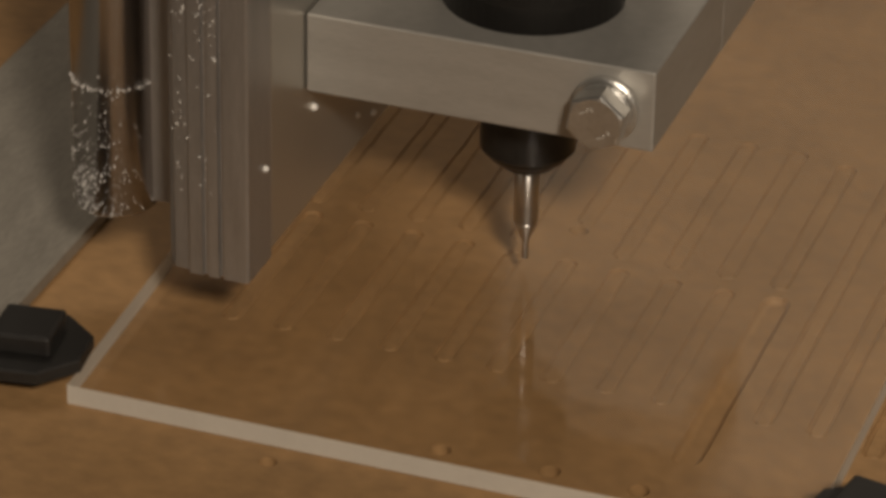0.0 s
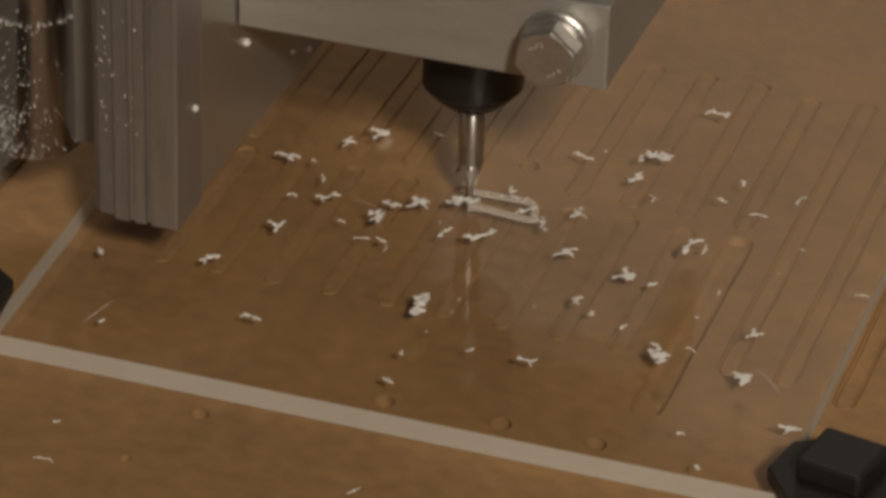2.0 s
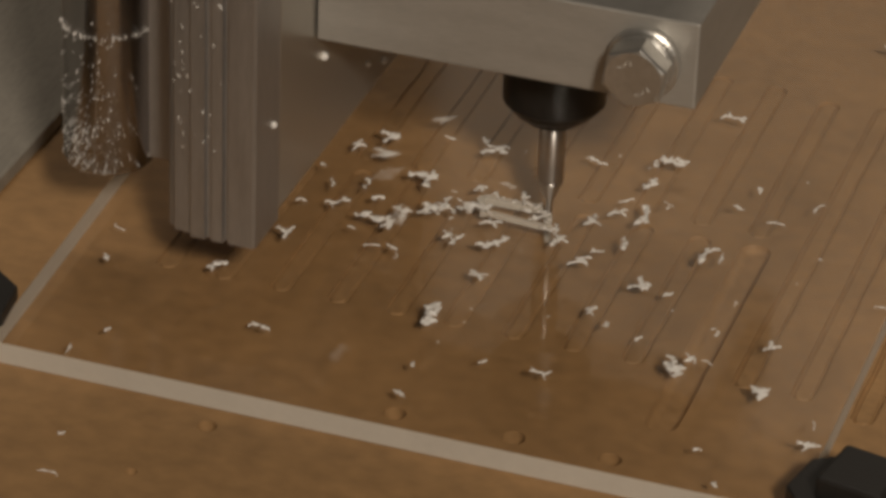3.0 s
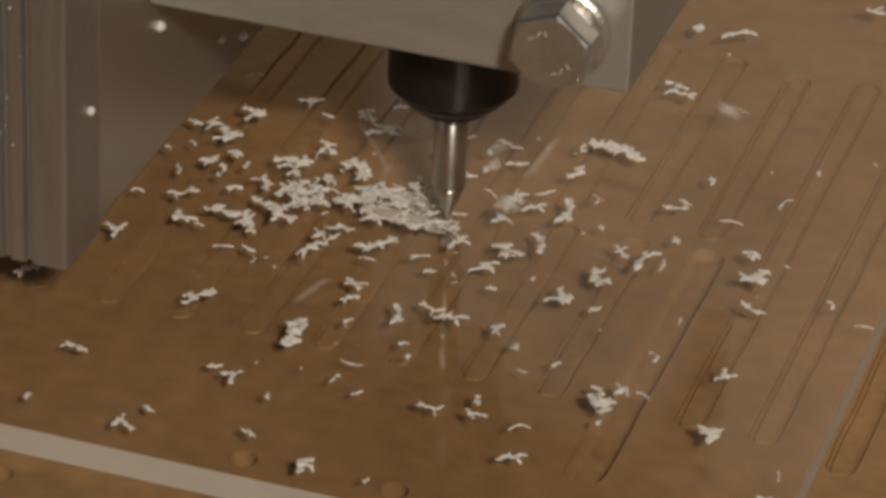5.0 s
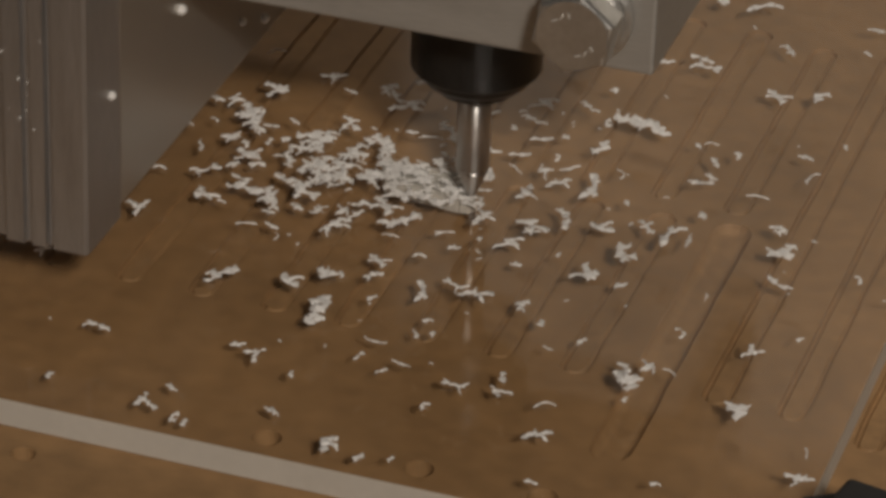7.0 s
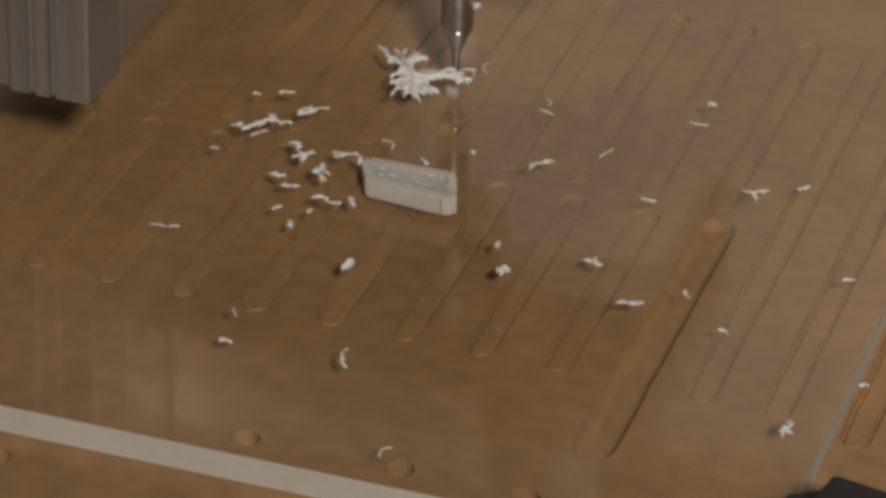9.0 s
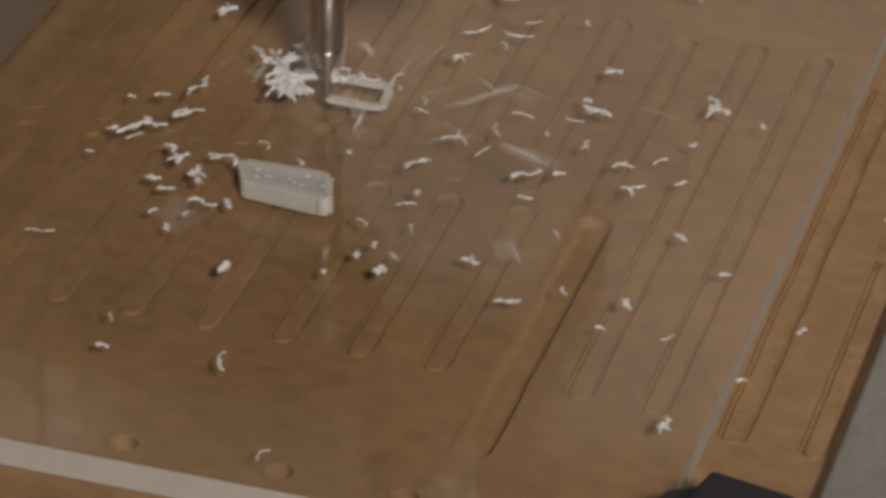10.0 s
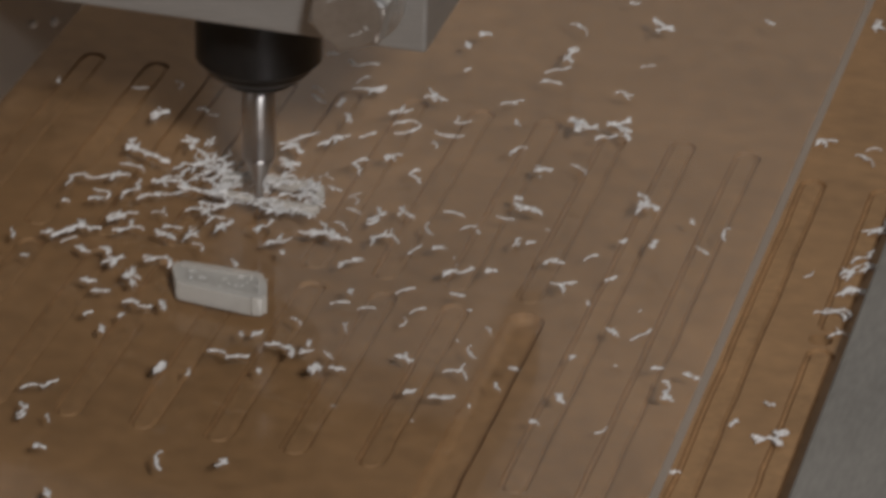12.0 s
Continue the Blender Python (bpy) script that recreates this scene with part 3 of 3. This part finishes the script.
EARLY_SHAVINGS = ((-69.7, 82.3), (-52.4, 58.4), (-44.9, 56.7), (30, 39.2), (56.9, 23.6), (4.7, 100.4), (28.4, 101.5), (34.6, 110.8), (21.3, 81.7), (29.4, 64.4), (-5.6, 98.8), (-96, -5.5), (58.7, 74.2), (-107.7, 44.5),)
LAST_CLUMPS = ((-59, 142.3), (-56.5, 127.1), (-40.9, 120.3), (-39.6, 114.8), (-13.2, 106.3),)
LAST_CURLS = ((-50.4, 147.7), (-48.4, 132.7), (-66.5, 114.2), (-53, 113.9), (-50.5, 110), (-48.6, 96.9), (-40.7, 97.3), (-38.8, 99.7), (-33.5, 104.6), (-41.4, 128.4), (-22.2, 101.1), (-27.5, 106.1), (-16.7, 60.1), (-18.5, 134.8), (-23.5, 144.1), (-23.9, 152.7), (-29.2, 137.3), (-30, 131), (-23.6, 166.8), (-28.7, 174.3), (-15.6, 158), (-43.7, 41.8), (-45.7, 33.8),)
LAST_FLAKES = ((-55.1, 88.1), (-44.9, 117.7), (-15.5, 69), (-18.3, 68.1), (-23.1, 53.4), (-18.1, 106.9), (-27.2, 159.2), (-35.2, 178.8), (-31.7, 9.8),)
LAST_SHAVINGS = ((-82.1, 151.3), (-66.3, 152.7), (-58.2, 156.6), (-68.4, 90.5), (-12.5, 111), (-19, 147.6), (-29.5, 143.4), (-31.1, 141.6), (-33.1, 162.4), (-32.5, 158.7), (-26.7, 169.7), (-12.8, 155.1),)
LATE_CLUMPS = ((-65, 96.2), (-47.1, 84), (-32.1, 48), (-18.1, 91.2), (-30.1, 103.3), (4.6, 119.2), (-19.1, 150.2), (38.1, 84.6), (-29.1, 84.6), (-22.7, 82.7),)
LATE_CURLS = ((-93, 96.7), (-81.8, 91.3), (-62.4, 91.5), (-43.9, 88.7), (-60.5, 80.9), (-61.4, 77.6), (-50.8, 63.9), (-46.9, 67.6), (-36.2, 73), (-31.3, 73.9), (-38.6, 43.8), (-35.5, 19.1), (-41.2, -3.8), (5.3, 80.6), (-3.9, 76.3), (-20.5, 100.3), (-33.1, 121), (-39, 119.8), (-29.3, 117.3), (-17, 119.9), (-9.2, 122.8), (5.4, 147.6), (2.1, 174.3), (10.3, 173.8), (19.4, 159.5), (28.8, 141.7), (22.2, 139.8), (18.9, 102.1), (20.4, 91.7), (-33.3, 87.3), (-27.9, 91.7), (-25, 78.6), (-36.3, 88.3),)
LATE_FLAKES = ((-87.1, 125.5), (-83.5, 116.4), (-90.5, 89.9), (-87.4, 97.3), (-86.3, 102.3), (-60.4, 94.1), (-56.8, 97), (-90.9, 51.9), (-35.8, 64.6), (-12.5, 69.2), (-16.2, 64), (-12.8, 40.2), (-20.2, 59.9), (-13.6, 35.4), (-9.9, 36.4), (-19, 24.6), (-23.5, 43.4), (-64, 0.9), (-38.9, -4.2), (-8.9, -3.9), (-4.1, -2), (-4.5, 15.1), (18.5, -0.1), (24.8, 28.4), (1, 68.8), (-4.2, 62.6), (-6.8, 78.7), (-15.1, 100.2), (-8.5, 101.1), (-9.9, 109.2), (-2.9, 83.1), (-27.9, 95.1), (-25, 114), (-29.8, 130.8), (-36, 132), (-20.3, 116.6), (-19.8, 109.8), (-6.9, 129.9), (-13.3, 148.7), (-8.9, 148), (-7.9, 161.9), (-1.2, 144.4), (13.8, 116), (18, 111.3), (33.3, 118.6), (38.6, 125.2), (46.8, 57.3), (33.7, 162.8), (33.5, 172.9),)
LATE_SHAVINGS = ((-75.5, 131.5), (-69.9, 121.2), (-49.2, 97.3), (-42, 68.5), (-87.9, 64.3), (-12.4, 25.4), (13.5, 23.5), (-14.5, 94.9), (-33.6, 100.8), (-18.6, 164.5), (15.7, 117.2),)
REMAINING_CLUMPS = ((-58, 96.1),)
REMAINING_CURLS = ((-49, 89), (-43.8, 82), (-48.4, 85.9), (-38.7, 73.4), (-38.8, 90.2), (11.4, 69.6), (-8.2, 96.9), (30.4, 102.3), (-52.1, 101.3), (54.3, 30),)
REMAINING_FLAKES = ((-58.8, 107.3), (-63.8, 105.2), (-62.4, 92), (-63.7, 83.1), (-50.1, 77.3), (-46.7, 75.2), (-46.1, 67), (-41.1, 62.1), (-34.2, 74), (-5.9, 68.5), (38.1, 107.6), (14.2, 93.3), (21.1, 57.9), (37.5, 55.5), (53, 78.5), (-38.2, 22.6), (-41.7, 87.9), (-40, 67.8), (-27.9, 92), (-20.6, 98), (14.8, 130.6), (61.3, 55.3),)
REMAINING_CRUMBS = ((-26.6, 51.9), (-2.2, 59.8),)
REMAINING_SHAVINGS = ((-58.1, 90.5), (-33.9, 96.2), (-13, 116.6), (-12.3, 121.4), (2.2, 106.4), (13.8, 121.9), (28.4, 64.2), (-19.2, 25), (-40.4, 31.7), (-62.1, 52.7), (-3.9, 1.5),)
MIDDLE_CLUMPS = ((-50.6, 91.6), (-47.7, 72.7), (12.4, 71.3), (-66.5, 98.1), (-40.9, 95.9), (-30.4, 87.8), (-21.2, 79.4),)
MIDDLE_CURLS = ((-74.5, 99.5), (-56.1, 115.3), (-65.7, 86.7), (-62.2, 64.7), (-56.4, 70.3), (-44.1, 83), (-39.3, 62.1), (-14.6, 77.3), (-49.9, 41.4), (-26.5, 55.8), (-26.5, 50.1), (-16.2, 48.1), (-11.2, 52.7), (-6.1, 51.7), (-14.5, -1.4), (5.8, 22.8), (16.2, 14.2), (26.1, 39.2), (-9.5, 95.8), (-5.3, 94.1), (0.3, 93), (39.8, 72), (34.8, 91.7), (-40.1, 108.6), (-58.6, 79.4), (-51.1, 68.1), (-46.3, 98.8), (-32.7, 79), (-26.2, 81.7), (-1.1, 79.1), (11.8, 84.4), (-46.2, 113.8), (-42.7, 110.5), (-46.5, -1.2),)
MIDDLE_FLAKES = ((-25.6, 72.5), (-39.3, 20.6), (-44.7, 4.8), (4.6, 27.3), (28.9, 50.8), (-13.1, 107.2), (7.7, 91), (52.4, 79.4), (-5.5, 74.1),)
MIDDLE_SHAVINGS = ((-27.7, 63.6), (-18.9, 68.2), (-17.8, 30.1),)
EASTERN_CLUMPS = ((37.3, 136.6), (24.8, 211.1), (17.7, 164), (25.2, 165.2), (74.8, 70.6),)
EASTERN_CURLS = ((-11.9, 65.7), (10.4, 101.2), (-2.5, 109.8), (-8.6, 118), (-4.2, 119.5), (-6.1, 107.5), (19.4, 127.2), (27.6, 109.2), (22.3, 67.1), (55.3, 70.5), (16, 144.5), (-11.5, 140.7), (-7.2, 133.7), (-10.1, 167.4), (10.4, 191.3), (23.5, 160.9), (23.8, 178.2), (63.7, 182.2), (63.1, 236.6), (77.7, 130.8), (77.7, 117.1), (80.5, 135.5),)
EASTERN_FLAKES = ((-11, 57.4), (1.5, 62.4), (-7.8, 64.4), (-5.7, 65.1), (-4.6, 88.3), (5.7, 108), (21.3, 115.4), (11, 116.5), (16.8, 102.8), (29.6, 71.5), (14.9, 58.2), (39, 64.1), (43.5, 88.2), (38.6, 78), (58.9, 78.4), (42.2, 121.5), (37.1, 121.6), (47.8, 132.4), (-9.4, 196.4), (-10.9, 191), (-8.6, 180.5), (16.1, 220.8), (44.6, 220.5), (67.3, 73.9), (71.6, 81.2), (85.3, 56.2), (-7.6, 26.9),)
EASTERN_SHAVINGS = ((-1.4, 65.9), (-9.9, 75.4), (-1.9, 75.5), (-0, 83.4), (-5, 82.9), (8.4, 85.5), (8.6, 80.4), (4.9, 90.7), (2.2, 113.6), (5.3, 121.9), (9.1, 117.7), (18.4, 114.4), (32.6, 113.5), (22.8, 82.1), (21.2, 73.2), (48.3, 87.7), (49.5, 55), (51.5, 122.6), (53.3, 130.3), (22.3, 147.5), (9.5, 150.6), (6.8, 160.8), (-10.3, 152.2), (-3.5, 158.9), (-2.6, 156.7), (-3.1, 151.3), (-5, 147.2), (3.1, 168.7), (5, 169.9), (8.8, 179.4), (8.8, 184.1), (10, 204.8), (24.9, 192.7), (21.4, 162.7), (72.7, 182.6), (73.3, 176.1), (71, 128),)
THROWN = (
    (0.35, 2.4, True, ((EARLY_CLUMPS, BIG), (EARLY_CURLS, CLUSTERS), (EARLY_FLAKES, FLAKES), (EARLY_SHAVINGS, SLIVERS),)),
    (2.6, 4.8, True, ((MIDDLE_CLUMPS, BIG), (MIDDLE_CURLS, CLUSTERS), (MIDDLE_FLAKES, FLAKES), (MIDDLE_SHAVINGS, SLIVERS),)),
    (4.4, 6.3, True, ((LATE_CLUMPS, BIG), (LATE_CURLS, CLUSTERS), (LATE_FLAKES, FLAKES), (LATE_SHAVINGS, SLIVERS),)),
    (7.85, 8.6, False, ((REMAINING_CLUMPS, TUFTS), (REMAINING_CURLS, SPRIGS), (REMAINING_FLAKES, FLAKES), (REMAINING_CRUMBS, CRUMBS), (REMAINING_SHAVINGS, SLIVERS),)),
    (9.6, 10.45, False, ((EASTERN_CLUMPS, TUFTS), (EASTERN_CURLS, SPRIGS), (EASTERN_FLAKES, FLAKES), (EASTERN_SHAVINGS, SLIVERS),)),
    (9.8, 11.5, False, ((LAST_CLUMPS, TUFTS), (LAST_CURLS, SPRIGS), (LAST_FLAKES, FLAKES), (LAST_SHAVINGS, SLIVERS),)),
)
# when some of the early swarf lands: seconds, then the place in millimetres
LANDED = ((0.25, -32, 38), (0.6, -63.5, 19), (1.4, 43.6, 31.5), (1.4, 23.3, 35.8), (0.5, 2, 119), (0.45, -63, 107), (0.5, -70, 100), (0.5, -52, 113), (0.3, -63.5, 73.5),
          (1.8, -53, 70), (1.9, -50, 76), (1.4, -1, 24), (2.0, -8.6, 85), (1.4, 6.7, 65), (1.5, 0, 50), (1.0, 6, 145), (1.9, -5, 115), (1.6, 57, 16))
FLIGHTS = []  # thing, landing time, blown away at, place after that


def height(x):
    return T if -0.1147 < x < 0.0607 else 0.0


def throw():
    rng = random.Random(7)
    for t0, t1, blown, kinds in THROWN:
        for places, meshes in kinds:
            for x, y in places:
                when = rng.uniform(t0, t1)
                if t0 < 1.0:
                    known = min(LANDED, key=lambda k: math.hypot(k[1] - x, k[2] - y))
                    when = known[0] if math.hypot(known[1] - x, known[2] - y) < 4.0 else max(when, 0.9)
                x, y = x / 1000, y / 1000
                z = height(x) if y > -0.0079 else 0.0
                FLIGHTS.append((swarf(rng.choice(meshes), x, y, rng.uniform(0, 360), rng.uniform(0.95, 1.35), z), when, blown))
    for x, y in ((-0.0883, -0.0280), (-0.0860, -0.0417), (-0.0217, -0.0303)):
        FLIGHTS.append((swarf(rng.choice(FLAKES + SLIVERS), x, y, rng.uniform(0, 360), 1.0, 0.0), rng.uniform(0.5, 2.2), True))
    for i in range(90):  # crumbs and shreds in the heap west of the first slot
        x, y = rng.gauss(-0.042, 0.011), rng.gauss(0.084, 0.007)
        FLIGHTS.append((swarf(rng.choice(CLUSTERS + FLAKES + FLAKES), x, y, rng.uniform(0, 360), rng.uniform(0.6, 1.0), T + rng.uniform(0, 0.0008)), rng.uniform(2.0, 6.6), True))
    for i in range(45):  # specks strewn over the sheet
        x, y = rng.gauss(-0.012, 0.036), rng.gauss(0.080, 0.036)
        if -0.072 < x < 0.058 and 0.0 < y < 0.18:
            FLIGHTS.append((swarf(rng.choice(FLAKES), x, y, rng.uniform(0, 360), rng.uniform(0.35, 0.6)), rng.uniform(0.8, 7.0), True))
    for i in range(12):  # shreds along the first track
        x, y = on_loop(SLOT_A, 0.3 + 1.45 * rng.random())
        FLIGHTS.append((swarf(rng.choice(SLIVERS + FLAKES), x + rng.gauss(0, 0.0012), y + rng.gauss(0, 0.0012), rng.uniform(0, 360), rng.uniform(0.6, 1.0)), 1.2 + 0.25 * i, True))
    for i in range(16):  # crumbs in the first slot
        x, y = -0.0365 + 0.0165 * rng.random(), 0.0830 + 0.0055 * rng.random()
        FLIGHTS.append((swarf(rng.choice(FLAKES), x, y, rng.uniform(0, 360), rng.uniform(0.35, 0.65), T - 0.0004), 6.5 + 0.06 * i, False))
    FLIGHTS.append((swarf(NESTS[0], -0.0402, 0.1195, 20, 1.1), 8.7, True))
    FLIGHTS.append((swarf(NESTS[1], -0.0352, 0.1202, 75, 1.0), 9.0, True))
    for i in range(7):  # long shavings over the second slot
        FLIGHTS.append((swarf(rng.choice(SLIVERS), -0.0310 + 0.0016 * i, 0.1265 + rng.gauss(0, 0.0015), rng.uniform(0, 360), 1.2), 8.95 + 0.05 * i, True))
    for i in range(34):  # shreds along the second track
        x, y = on_loop(SLOT_B, 0.3 + 1.45 * rng.random())
        FLIGHTS.append((swarf(rng.choice(SLIVERS + FLAKES + SPRIGS[:4]), x + rng.gauss(0, 0.0016), y + rng.gauss(0, 0.0014), rng.uniform(0, 360), rng.uniform(0.6, 1.0)), 9.9 + 0.055 * i, False))
    for i in range(60):  # the heap round the second slot
        x, y = rng.gauss(-0.037, 0.0105), rng.gauss(0.118, 0.0075)
        FLIGHTS.append((swarf(rng.choice(SPRIGS + SLIVERS[:5]), x, y, rng.uniform(0, 360), rng.uniform(0.8, 1.25)), 10.05 + 0.030 * i, False))
    for i in range(14):  # specks of the second slot
        x, y = rng.gauss(0.010, 0.030), rng.gauss(0.110, 0.030)
        if -0.072 < x < 0.058:
            FLIGHTS.append((swarf(rng.choice(FLAKES), x, y, rng.uniform(0, 360), rng.uniform(0.35, 0.6)), rng.uniform(9.7, 11.8), False))
    for i in range(7):  # caught against the flat bar's edge
        FLIGHTS.append((swarf(rng.choice(SPRIGS), 0.0795 + rng.gauss(0, 0.0006), rng.uniform(0.095, 0.150), rng.uniform(0, 360), rng.uniform(0.9, 1.3), 0.0), 9.6 + 0.2 * i, False))


throw()


def motions():
    walk(HEAD, [(i * 0.1, Matrix.Translation(tip(i * 0.1))) for i in range(121)])
    for ob, rest, t in SLOT_PIECES:
        low = Matrix.Translation((0, 0, -0.0105)) @ rest
        t = max(t, 0.05)
        walk(ob, [(0.0, low), (t, low), (t + 0.1, rest), (12.0, rest)])
    rng = random.Random(3)
    for ob, t, blown in FLIGHTS:
        rest = STILL[ob]
        x, y, _ = tip(t - 0.15)
        low = pose(x, y, -0.012, 0, 0, 0)
        up = pose((x + rest.translation.x) / 2, (y + rest.translation.y) / 2, T + rng.uniform(0.004, 0.016), rng.uniform(-50, 50), 0, rng.uniform(0, 80))
        rows = [(0.0, low), (max(0.03, t - 0.2), low), (t - 0.1, up), (t, rest)]
        if blown:
            b = 7.35 + 0.4 * rng.random() if t < 7.3 else 10.05 + 0.1 * rng.random()
            away = pose(rng.uniform(0.25, 0.6), rng.uniform(0.75, 1.3), -0.0175, 0, 0, rng.uniform(0, 80))
            mid = pose(rest.translation.x * 0.6 + 0.12, rest.translation.y * 0.6 + 0.28, rng.uniform(0.02, 0.06), rng.uniform(-40, 40), 0, 40)
            rows += [(b, rest), (b + 0.25, mid), (b + 0.6, away), (12.0, away)]
        else:
            rows += [(12.0, rest)]
        walk(ob, rows)


motions()
